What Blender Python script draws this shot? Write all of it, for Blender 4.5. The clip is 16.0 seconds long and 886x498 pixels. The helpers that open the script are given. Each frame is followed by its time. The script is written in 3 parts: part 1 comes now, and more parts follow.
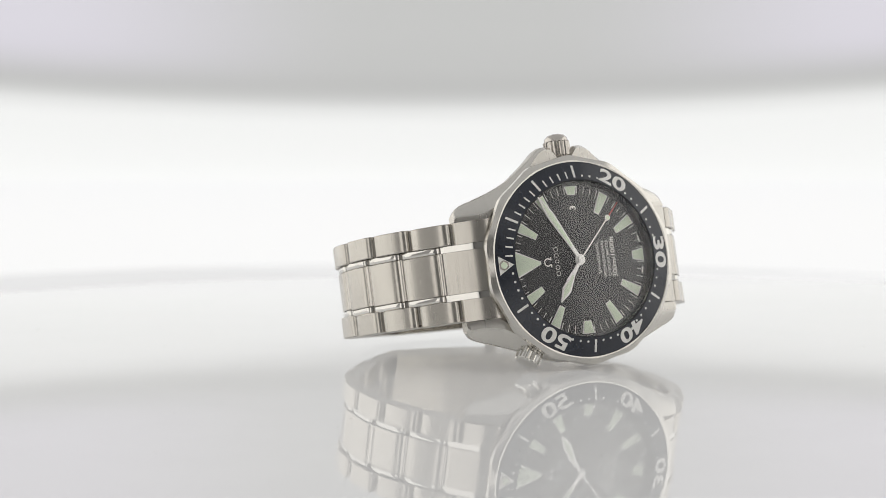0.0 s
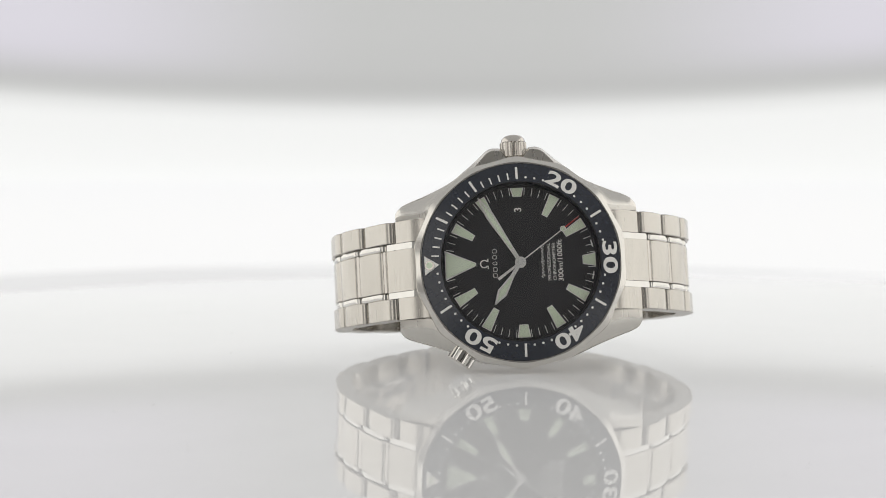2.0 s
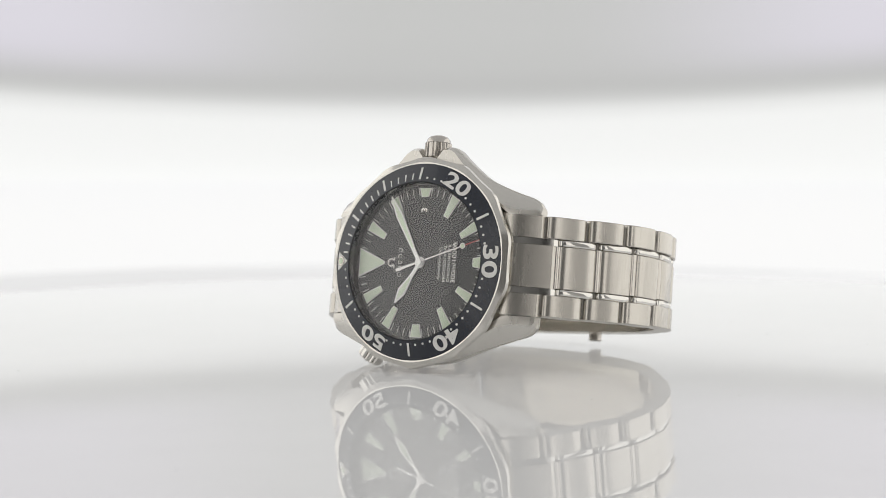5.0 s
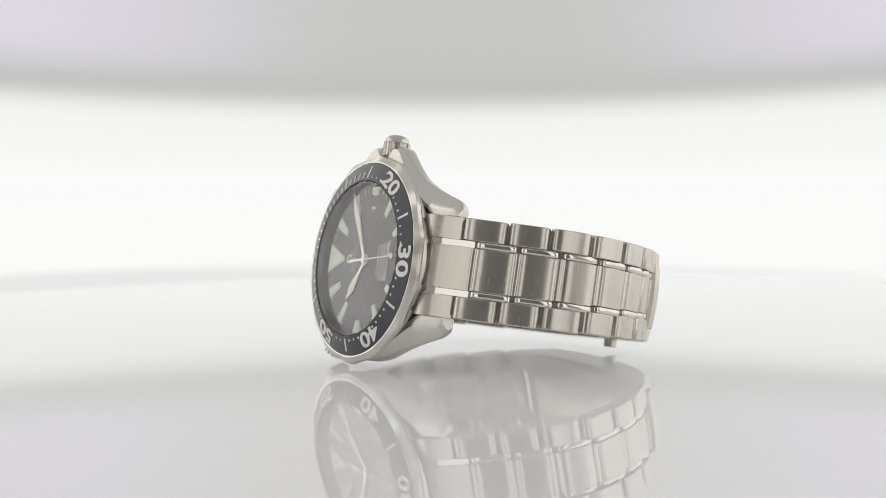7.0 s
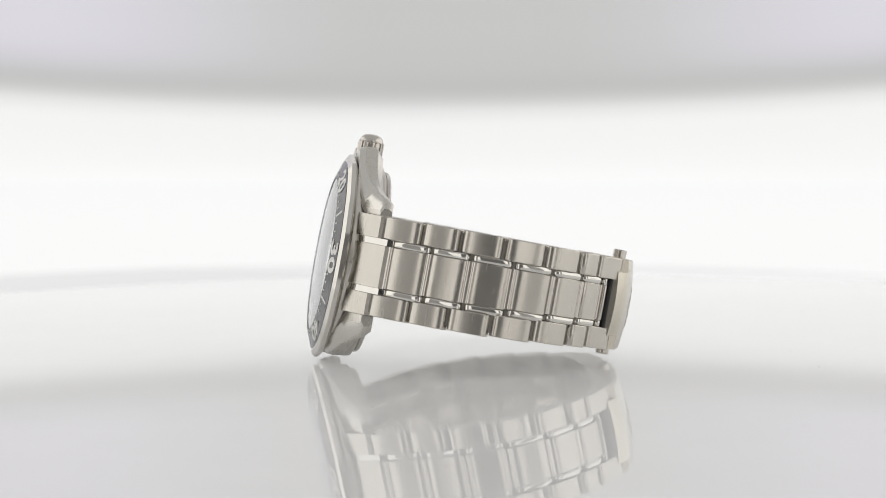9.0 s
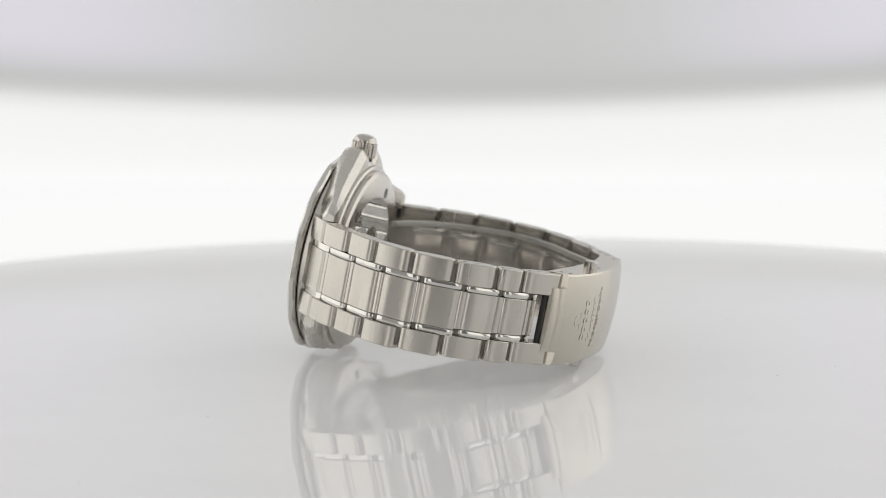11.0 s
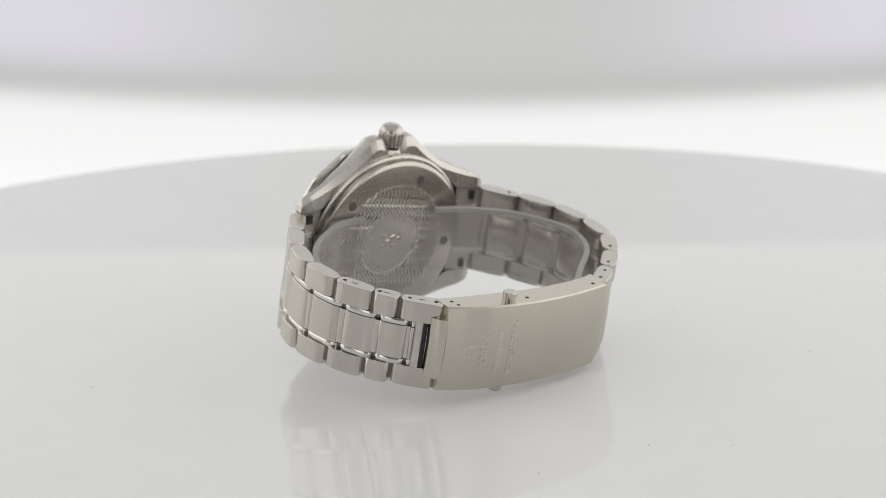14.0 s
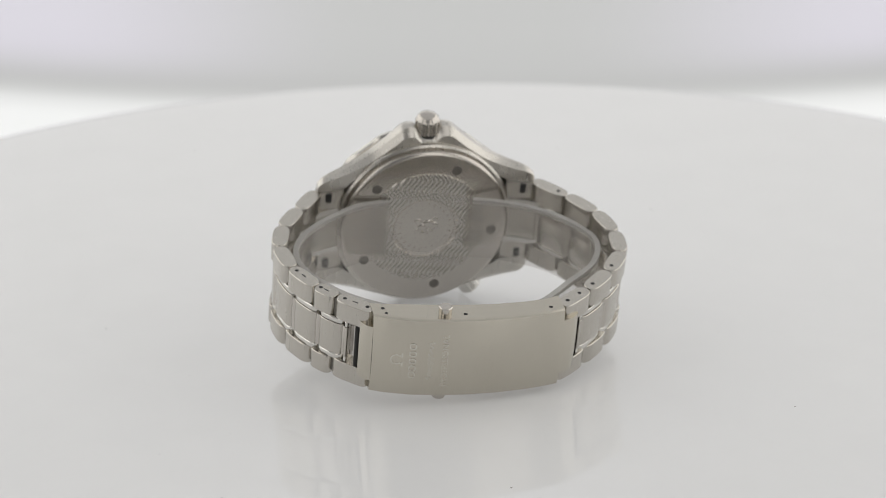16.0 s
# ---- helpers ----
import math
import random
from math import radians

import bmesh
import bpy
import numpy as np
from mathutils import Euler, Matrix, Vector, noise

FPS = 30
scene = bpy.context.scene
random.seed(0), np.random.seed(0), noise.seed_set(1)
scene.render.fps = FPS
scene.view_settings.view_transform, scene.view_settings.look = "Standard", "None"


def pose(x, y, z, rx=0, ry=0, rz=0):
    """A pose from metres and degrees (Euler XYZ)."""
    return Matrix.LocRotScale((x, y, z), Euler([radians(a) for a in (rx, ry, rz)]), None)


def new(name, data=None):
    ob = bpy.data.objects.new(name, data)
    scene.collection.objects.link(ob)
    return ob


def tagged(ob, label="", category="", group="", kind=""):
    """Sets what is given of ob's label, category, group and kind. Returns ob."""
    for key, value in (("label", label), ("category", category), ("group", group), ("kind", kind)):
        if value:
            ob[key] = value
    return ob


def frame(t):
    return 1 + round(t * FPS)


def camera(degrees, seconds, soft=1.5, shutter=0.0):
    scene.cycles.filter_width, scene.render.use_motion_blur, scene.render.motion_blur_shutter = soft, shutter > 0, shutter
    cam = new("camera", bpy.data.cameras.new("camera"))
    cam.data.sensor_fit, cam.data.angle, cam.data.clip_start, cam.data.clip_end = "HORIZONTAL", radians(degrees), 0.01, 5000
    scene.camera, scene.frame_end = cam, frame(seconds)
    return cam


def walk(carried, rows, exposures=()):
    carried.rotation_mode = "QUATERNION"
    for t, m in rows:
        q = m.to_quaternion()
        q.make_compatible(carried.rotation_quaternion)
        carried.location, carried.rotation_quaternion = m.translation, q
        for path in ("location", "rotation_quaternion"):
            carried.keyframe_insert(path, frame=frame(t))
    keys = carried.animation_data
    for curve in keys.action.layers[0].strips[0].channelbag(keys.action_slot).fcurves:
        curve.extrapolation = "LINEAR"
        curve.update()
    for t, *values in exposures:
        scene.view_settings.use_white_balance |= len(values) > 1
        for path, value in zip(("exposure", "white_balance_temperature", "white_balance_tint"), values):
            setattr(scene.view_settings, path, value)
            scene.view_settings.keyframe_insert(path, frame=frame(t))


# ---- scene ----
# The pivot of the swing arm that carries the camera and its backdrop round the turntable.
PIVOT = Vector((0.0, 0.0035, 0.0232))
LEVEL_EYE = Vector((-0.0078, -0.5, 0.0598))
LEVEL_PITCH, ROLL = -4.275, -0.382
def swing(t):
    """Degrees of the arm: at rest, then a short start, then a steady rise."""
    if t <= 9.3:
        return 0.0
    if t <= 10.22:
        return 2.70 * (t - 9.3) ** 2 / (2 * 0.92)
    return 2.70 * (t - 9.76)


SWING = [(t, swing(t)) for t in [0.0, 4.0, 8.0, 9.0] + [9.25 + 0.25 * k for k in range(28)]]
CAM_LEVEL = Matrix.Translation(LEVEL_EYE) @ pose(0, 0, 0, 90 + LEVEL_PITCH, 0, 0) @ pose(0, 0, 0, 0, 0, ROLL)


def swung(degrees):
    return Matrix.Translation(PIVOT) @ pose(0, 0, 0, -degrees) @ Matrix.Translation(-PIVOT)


cam = camera(21.46, 16.0, soft=0.8)
cam.data.dof.use_dof = True
cam.data.dof.focus_distance = 0.467
cam.data.dof.aperture_fstop = 21.0
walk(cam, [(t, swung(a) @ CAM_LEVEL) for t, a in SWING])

# ---- light: an added, unseen tent with glowing fabric sides; world is the dim room outside ----
world = bpy.data.worlds.new("studio_room")
scene.world = world
world.use_nodes = True
world.node_tree.nodes["Background"].inputs[0].default_value = (0.9, 0.93, 1.0, 1)
world.node_tree.nodes["Background"].inputs[1].default_value = 0.16
scene.view_settings.exposure = 0.0
GLOW = dict(side=0.20, side_box=1.15, ceiling=0.40, front=0.03, softbox=1.10, rear=0.75, backdrop=0.82, ledge=0.66)
MM = 0.001


# ---- materials ----
def material(name, colour=(0.8, 0.8, 0.8), rough=0.5, metal=0.0, coat=0.0):
    m = bpy.data.materials.new(name)
    m.use_nodes = True
    b = m.node_tree.nodes["Principled BSDF"]
    b.inputs["Base Color"].default_value = (*colour, 1)
    b.inputs["Roughness"].default_value = rough
    b.inputs["Metallic"].default_value = metal
    b.inputs["Coat Weight"].default_value = coat
    return m, m.node_tree, b


def grain(tree, b, scale, stretch, bump=0.05, rough=(0.2, 0.35), colour=None, detail=4.0, distance=0.0002):
    """Noise stretched along one way: roughness, relief and a slight change of colour."""
    n, l = tree.nodes, tree.links
    co, mp, tx = n.new("ShaderNodeTexCoord"), n.new("ShaderNodeMapping"), n.new("ShaderNodeTexNoise")
    mp.inputs["Scale"].default_value = stretch
    tx.inputs["Scale"].default_value, tx.inputs["Detail"].default_value = scale, detail
    l.new(co.outputs["Object"], mp.inputs["Vector"])
    l.new(mp.outputs["Vector"], tx.inputs["Vector"])
    r = n.new("ShaderNodeMapRange")
    r.inputs["From Min"].default_value, r.inputs["From Max"].default_value = 0.3, 0.7
    r.inputs["To Min"].default_value, r.inputs["To Max"].default_value = rough
    l.new(tx.outputs["Fac"], r.inputs["Value"])
    l.new(r.outputs["Result"], b.inputs["Roughness"])
    if bump > 0.02:
        bp = n.new("ShaderNodeBump")
        bp.inputs["Strength"].default_value, bp.inputs["Distance"].default_value = bump, distance
        l.new(tx.outputs["Fac"], bp.inputs["Height"])
        l.new(bp.outputs["Normal"], b.inputs["Normal"])
    if colour:
        big, both, spread = n.new("ShaderNodeTexNoise"), n.new("ShaderNodeMath"), n.new("ShaderNodeMapRange")
        big.inputs["Scale"].default_value = scale * 0.06
        l.new(co.outputs["Object"], big.inputs["Vector"])
        both.operation = "ADD"
        l.new(big.outputs["Fac"], both.inputs[0])
        l.new(tx.outputs["Fac"], both.inputs[1])
        spread.inputs["From Min"].default_value, spread.inputs["From Max"].default_value = 0.75, 1.25
        l.new(both.outputs[0], spread.inputs["Value"])
        mix = n.new("ShaderNodeMix")
        mix.data_type = "RGBA"
        mix.inputs[6].default_value, mix.inputs[7].default_value = (*colour[0], 1), (*colour[1], 1)
        l.new(spread.outputs["Result"], mix.inputs[0])
        l.new(mix.outputs[2], b.inputs["Base Color"])


def steel(name, stretch, rough, bump, scale=900.0, a=(0.62, 0.59, 0.55), c=(0.56, 0.53, 0.49)):
    m, t, b = material(name, a, 0.3, 1.0)
    grain(t, b, scale, stretch, bump, rough, (a, c))
    return m


BRUSHED = steel("brushed_steel", (0.10, 1.6, 1.6), (0.235, 0.275), 0.001, 1500.0, (0.56, 0.535, 0.49), (0.525, 0.50, 0.457))
BRUSHED_CASE = steel("brushed_case_steel", (0.2, 1.6, 1.6), (0.27, 0.29), 0.001, 1500.0, (0.605, 0.582, 0.541), (0.588, 0.565, 0.524))
POLISHED = steel("polished_steel", (1.0, 1.0, 1.0), (0.05, 0.10), 0.004, 500.0, (0.69, 0.675, 0.64), (0.66, 0.645, 0.61))
BEZEL_STEEL = steel("fine_satin_bezel_steel", (1.0, 1.0, 1.0), (0.20, 0.215), 0.001, 900.0, (0.65, 0.63, 0.59), (0.638, 0.618, 0.578))
SATIN = steel("satin_steel", (1.0, 1.0, 1.0), (0.22, 0.24), 0.001, 900.0, (0.57, 0.54, 0.50), (0.55, 0.52, 0.48))
CLASP_STEEL = steel("brushed_clasp_steel", (0.08, 1.6, 1.6), (0.22, 0.24), 0.001, 1500.0, (0.575, 0.543, 0.474), (0.555, 0.523, 0.456))
ETCHED = steel("etched_steel", (1.0, 1.0, 1.0), (0.22, 0.30), 0.001, 2500.0, (0.70, 0.675, 0.62), (0.64, 0.615, 0.56))
# darkened steel: shade of bores and link joints put into the colour
SHADE_STEEL = steel("steel_darkened_as_shade", (1.0, 1.0, 1.0), (0.4, 0.5), 0.001, 2500.0, (0.22, 0.21, 0.19), (0.18, 0.17, 0.155))
# flat black that paints shade into holes and slots; also the gasket and marks
SHADE_AND_GASKET_BLACK = material("recess_shade_and_gasket_black", (0.02, 0.02, 0.02), 0.7)[0]
INSERT, _t, _b = material("dark_blue_black_bezel_enamel", (0.010, 0.014, 0.024), 0.22, 0.0, 0.2)
grain(_t, _b, 700.0, (1, 1, 1), 0.01, (0.18, 0.28), ((0.009, 0.013, 0.023), (0.012, 0.016, 0.027)))
WHITE_PRINT = material("silver_white_print", (0.74, 0.73, 0.70), 0.45)[0]
LUME, _t, _b = material("pale_green_lume", (0.66, 0.74, 0.58), 0.6)
grain(_t, _b, 2500.0, (1, 1, 1), 0.05, (0.5, 0.7), ((0.64, 0.73, 0.56), (0.70, 0.77, 0.62)))
RED = material("red_paint", (0.45, 0.03, 0.03), 0.35)[0]
HAND = material("polished_hand_steel", (0.80, 0.79, 0.77), 0.38, 1.0)[0]


def dial_black():
    m, t, b = material("black_wave_dial", (0.02, 0.02, 0.022), 0.35)
    b.inputs["Specular IOR Level"].default_value = 0.3
    n, l = t.nodes, t.links
    co, wv = n.new("ShaderNodeTexCoord"), n.new("ShaderNodeTexWave")
    wv.wave_type, wv.bands_direction, wv.wave_profile = "BANDS", "X", "SIN"
    wv.inputs["Scale"].default_value = 370.0
    wv.inputs["Distortion"].default_value = 0.0
    warp = n.new("ShaderNodeVectorMath")
    warp.operation = "ADD"
    sep, sn, mul, comb = n.new("ShaderNodeSeparateXYZ"), n.new("ShaderNodeMath"), n.new("ShaderNodeMath"), n.new("ShaderNodeCombineXYZ")
    mul.operation, mul.inputs[1].default_value = "MULTIPLY", 3100.0
    sn.operation = "SINE"
    amp = n.new("ShaderNodeMath")
    amp.operation, amp.inputs[1].default_value = "MULTIPLY", 0.00022
    l.new(co.outputs["Object"], sep.inputs[0])
    l.new(sep.outputs["Y"], mul.inputs[0])
    l.new(mul.outputs[0], sn.inputs[0])
    l.new(sn.outputs[0], amp.inputs[0])
    l.new(amp.outputs[0], comb.inputs["X"])
    l.new(co.outputs["Object"], warp.inputs[0])
    l.new(comb.outputs[0], warp.inputs[1])
    l.new(warp.outputs[0], wv.inputs["Vector"])
    sheen = n.new("ShaderNodeMapRange")
    sheen.inputs["To Min"].default_value, sheen.inputs["To Max"].default_value = 0.33, 0.345
    l.new(wv.outputs["Fac"], sheen.inputs["Value"])
    l.new(sheen.outputs["Result"], b.inputs["Roughness"])
    tone = n.new("ShaderNodeMix")
    tone.data_type = "RGBA"
    tone.inputs[6].default_value, tone.inputs[7].default_value = (0.0205, 0.020, 0.0232, 1), (0.0180, 0.0176, 0.0202, 1)
    l.new(wv.outputs["Fac"], tone.inputs[0])
    l.new(tone.outputs[2], b.inputs["Base Color"])
    return m


DIAL = dial_black()


def clear(name, tint, ior, rough, frost=0.0, power=5.0):
    """A clear sheet: sees through it, with gloss by Fresnel."""
    m = bpy.data.materials.new(name)
    m.use_nodes = True
    n, l = m.node_tree.nodes, m.node_tree.links
    n.remove(n["Principled BSDF"])
    tr, gl, lw, mx = n.new("ShaderNodeBsdfTransparent"), n.new("ShaderNodeBsdfGlossy"), n.new("ShaderNodeLayerWeight"), n.new("ShaderNodeMixShader")
    tr.inputs[0].default_value = (*tint, 1)
    gl.inputs["Roughness"].default_value = rough
    gl.inputs["Color"].default_value = (1, 1, 1, 1)
    lw.inputs["Blend"].default_value = 0.5
    f0 = ((ior - 1) / (ior + 1)) ** 2
    pw, sc = n.new("ShaderNodeMath"), n.new("ShaderNodeMath")
    pw.operation, pw.inputs[1].default_value = "POWER", power
    sc.operation, sc.inputs[1].default_value, sc.inputs[2].default_value = "MULTIPLY_ADD", 1 - f0, f0
    l.new(lw.outputs["Facing"], pw.inputs[0])
    l.new(pw.outputs[0], sc.inputs[0])
    l.new(sc.outputs[0], mx.inputs[0])
    l.new(tr.outputs[0], mx.inputs[1])
    l.new(gl.outputs[0], mx.inputs[2])
    last = mx
    if frost:
        df, last = n.new("ShaderNodeBsdfDiffuse"), n.new("ShaderNodeMixShader")
        df.inputs[0].default_value = (0.50, 0.49, 0.47, 1)
        last.inputs[0].default_value = frost
        l.new(mx.outputs[0], last.inputs[1])
        l.new(df.outputs[0], last.inputs[2])
    l.new(last.outputs[0], n["Material Output"].inputs[0])
    return m


CRYSTAL = clear("sapphire_crystal", (0.98, 0.98, 0.98), 1.52, 0.10, 0.0, 4.4)
FILM = clear("clear_plastic_film", (0.97, 0.96, 0.95), 1.45, 0.08, 0.11)
FILM_EDGE = clear("frosted_plastic_edge", (0.95, 0.94, 0.92), 1.45, 0.15, 0.6)
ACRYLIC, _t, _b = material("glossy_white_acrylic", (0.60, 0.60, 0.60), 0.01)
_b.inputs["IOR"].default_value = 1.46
_b.inputs["Emission Color"].default_value = (1.0, 1.0, 1.0, 1)  # emission stands in for light from below through the translucent disc
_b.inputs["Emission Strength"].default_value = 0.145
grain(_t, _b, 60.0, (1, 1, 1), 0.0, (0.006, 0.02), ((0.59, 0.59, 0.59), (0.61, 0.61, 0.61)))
SPECK = material("grey_dust", (0.25, 0.24, 0.23), 0.9)[0]
WHITE_METAL = material("white_powder_coat", (0.75, 0.75, 0.75), 0.5)[0]
METAL_FRAME = material("black_anodised_frame", (0.03, 0.03, 0.03), 0.5, 0.6)[0]


def glowing(name, strength, colour=(1, 1, 1), other=None, axis="Z", lo=0.0, hi=1.0, both=False):
    """Fabric with emission in place of a backlight; it may fall off along one way."""
    m, t, b = material(name, (0.22, 0.22, 0.22), 0.9)
    b.inputs["Specular IOR Level"].default_value = 0.0
    b.inputs["Emission Color"].default_value = (*colour, 1)
    b.inputs["Emission Strength"].default_value = strength
    if other:
        n, l = t.nodes, t.links
        co, sep, rg, mix = n.new("ShaderNodeTexCoord"), n.new("ShaderNodeSeparateXYZ"), n.new("ShaderNodeMapRange"), n.new("ShaderNodeMix")
        rg.interpolation_type = "SMOOTHSTEP"
        rg.inputs["From Min"].default_value, rg.inputs["From Max"].default_value = lo, hi
        mix.data_type = "RGBA"
        mix.inputs[6].default_value, mix.inputs[7].default_value = (*colour, 1), (*other, 1)
        l.new(co.outputs["Object"], sep.inputs[0])
        away = n.new("ShaderNodeMath")
        away.operation = "ABSOLUTE" if both else "ADD"
        away.inputs[1].default_value = 0.0
        l.new(sep.outputs[axis], away.inputs[0])
        l.new(away.outputs[0], rg.inputs["Value"])
        l.new(rg.outputs["Result"], mix.inputs[0])
        l.new(mix.outputs[2], b.inputs["Emission Color"])
    return m


# ---- mesh helpers (bmesh in millimetres unless said otherwise) ----
def part(name, bm, mat, parent, label="", unit=MM, smooth=True, angle=35):
    if unit != 1:
        bmesh.ops.scale(bm, vec=(unit,) * 3, verts=bm.verts)
    bmesh.ops.recalc_face_normals(bm, faces=bm.faces)
    me = bpy.data.meshes.new(name)
    if smooth:
        for f in bm.faces:
            f.smooth = True
        for e in bm.edges:
            if len(e.link_faces) == 2 and e.calc_face_angle(0) > radians(angle):
                e.smooth = False
    bm.to_mesh(me)
    bm.free()
    for m in (mat if isinstance(mat, list) else [mat]):
        me.materials.append(m)
    ob = new(name, me)
    ob.parent = parent
    if label:
        tagged(ob, label)
    return ob


def loft(bm, loops, closed=True, caps=True, ring=False):
    """Skin rows of points; closed: each row is a ring; ring: the last row meets the first."""
    rows = [[bm.verts.new(p) for p in row] for row in loops]
    n = len(rows[0])
    pairs = list(zip(rows, rows[1:])) + ([(rows[-1], rows[0])] if ring else [])
    for a, b in pairs:
        for i in range(n if closed else n - 1):
            j = (i + 1) % n
            bm.faces.new((a[i], a[j], b[j], b[i]))
    if caps and closed and not ring:
        bm.faces.new(rows[0])
        bm.faces.new(rows[-1])
    return bm


def lathe(profile, n=96, wobble=None):
    """Turn a closed (r, z) profile round the z axis."""
    loops = []
    for k in range(n):
        a = 2 * math.pi * k / n
        loops.append([((r + (wobble(i, a) if wobble else 0)) * math.sin(a), (r + (wobble(i, a) if wobble else 0)) * math.cos(a), z) for i, (r, z) in enumerate(profile)])
    return loft(bmesh.new(), loops, ring=True)


def prism(outline, z0, z1, bevel=0.0, bm=None):
    """An outline in x, y between two heights, its upper rim bevelled."""
    bm = bm or bmesh.new()
    c = Vector((sum(p[0] for p in outline) / len(outline), sum(p[1] for p in outline) / len(outline)))
    inner = [c + (Vector(p[:2]) - c) * (1 - bevel / max((Vector(p[:2]) - c).length, 1e-6)) for p in outline]
    rows = [[(p[0], p[1], z0) for p in outline], [(p[0], p[1], z1 - bevel * (1 if z1 > z0 else -1)) for p in outline]]
    if bevel:
        rows.append([(p[0], p[1], z1) for p in inner])
    return loft(bm, rows)


def rod(bm, a, b, r, n=20, bevel=0.0, flutes=0, depth=0.0):
    """A round bar from a to b, optionally fluted."""
    a, b = Vector(a), Vector(b)
    way = (b - a).normalized()
    u = way.orthogonal().normalized()
    v = way.cross(u)
    n = max(n, flutes * 4)
    rad = [r - (depth if flutes and (k * flutes * 2 // n) % 2 else 0) for k in range(n)]
    ring = lambda c, s: [c + (u * math.cos(2 * math.pi * k / n) + v * math.sin(2 * math.pi * k / n)) * (rad[k] - s) for k in range(n)]
    rows = [ring(a, bevel), ring(a + way * bevel, 0), ring(b - way * bevel, 0), ring(b, bevel)] if bevel else [ring(a, 0), ring(b, 0)]
    return loft(bm, rows)


def letters(text, size, bold=0.0, thick=0.03, wide=None, tall=None):
    """Text as a bmesh, centred, in millimetres, lying in x, y; brought to a width and height."""
    cu = bpy.data.curves.new("text", "FONT")
    cu.body, cu.size, cu.align_x, cu.align_y = text, size, "CENTER", "CENTER"
    cu.extrude, cu.offset, cu.resolution_u = thick, bold, 5
    ob = new("text", cu)
    bpy.context.view_layer.update()
    me = bpy.data.meshes.new_from_object(ob)
    bpy.data.objects.remove(ob)
    bm = bmesh.new()
    bm.from_mesh(me)
    bpy.data.meshes.remove(me)
    lo = [min(v.co[k] for v in bm.verts) for k in (0, 1)]
    hi = [max(v.co[k] for v in bm.verts) for k in (0, 1)]
    sx = wide / (hi[0] - lo[0]) if wide else 1.0
    sy = tall / (hi[1] - lo[1]) if tall else 1.0
    return moved(bm, Matrix.Diagonal((sx, sy, 1, 1)) @ Matrix.Translation((-(lo[0] + hi[0]) / 2, -(lo[1] + hi[1]) / 2, 0)))


def moved(bm, m):
    bmesh.ops.transform(bm, matrix=m, verts=bm.verts)
    return bm


def box(bm, lo, hi):
    (a, b, c), (d, e, f) = lo, hi
    return loft(bm, [[(a, b, z), (d, b, z), (d, e, z), (a, e, z)] for z in (c, f)])


def thing(name, label, category, kind="", group=""):
    return tagged(new(name), label, category, group, kind)
# ---- an unseen tent, added to light the watch, fixed round the turntable ----
def sheet(name, corners, mat, label, thick=0.004):
    """A flat panel with thickness, from four corners in metres; the fabric faces inward."""
    a, b, c, d = (Vector(p) for p in corners)
    n = (b - a).cross(d - a).normalized() * thick
    bm = loft(bmesh.new(), [[a, b, c, d], [p - n for p in (a, b, c, d)]])
    return tagged(part(name, bm, mat, None, label, unit=1, smooth=False), label, "tent panel", kind="structure")


TX, TF, TR, TT, TB = 0.75, -0.95, 0.95, 0.75, -0.55
sheet("wall_left", [(-TX, TF, TB), (-TX, TR, TB), (-TX, TR, TT), (-TX, TF, TT)], glowing("left_fabric", GLOW["side"], (1.0, 0.97, 0.93)), "unseen glowing white fabric side, added to light the watch")
sheet("wall_right", [(TX, TR, TB), (TX, TF, TB), (TX, TF, TT), (TX, TR, TT)], glowing("right_fabric", GLOW["side"], (1.0, 0.97, 0.93)), "unseen glowing white fabric side, added to light the watch")
sheet("wall_front", [(TX, TF, TB), (-TX, TF, TB), (-TX, TF, TT), (TX, TF, TT)], glowing("front_fabric", GLOW["front"], (1.0, 0.96, 0.90)), "unseen dark fabric front behind the camera, added for dark reflections")
# unseen side softboxes, added for contrast in the steel and glare on the dial
for sx in (-1, 1):
    soft = thing("softbox", "unseen wide white softbox, added at the side for glare and contrast", "softbox", group="softboxes")
    near = -0.48 if sx > 0 else -0.35
    xa, xb = sorted((sx * 0.66, sx * (TX - 0.005)))
    part("housing", box(bmesh.new(), (xa, near - 0.01, -0.30), (xb, 0.94, 0.70)), WHITE_METAL, soft, unit=1, smooth=False)
    xa, xb = sorted((sx * 0.655, sx * 0.66))
    part("diffuser", box(bmesh.new(), (xa, near, -0.29), (xb, 0.93, 0.69)), glowing("side_softbox_fabric", GLOW["side_box"], (1.0, 0.98, 0.94)), soft, "white glowing diffuser", unit=1, smooth=False)
for sx in (-1, 1):
    soft = thing("softbox", "tall white softbox beside the camera opening", "softbox", group="softboxes")
    xa, xb = sorted((sx * 0.27, sx * 0.72))
    bm = box(bmesh.new(), (xa, TF + 0.01, TB + 0.01), (xb, TF + 0.10, TT - 0.02))
    part("housing", bm, METAL_FRAME, soft, unit=1, smooth=False)
    part("diffuser", box(bmesh.new(), (xa + 0.01, TF + 0.1, TB + 0.02), (xb - 0.01, TF + 0.104, TT - 0.03)), glowing("softbox_fabric", GLOW["softbox"], (0.34, 0.33, 0.32), (1.0, 0.97, 0.93), "X", 0.26, 0.38, True), soft, "white glowing diffuser", unit=1, smooth=False)
sheet("wall_rear", [(-TX, TR, TB), (TX, TR, TB), (TX, TR, TT), (-TX, TR, TT)], glowing("rear_fabric", GLOW["rear"]), "unseen glowing white fabric rear, added to light the watch")
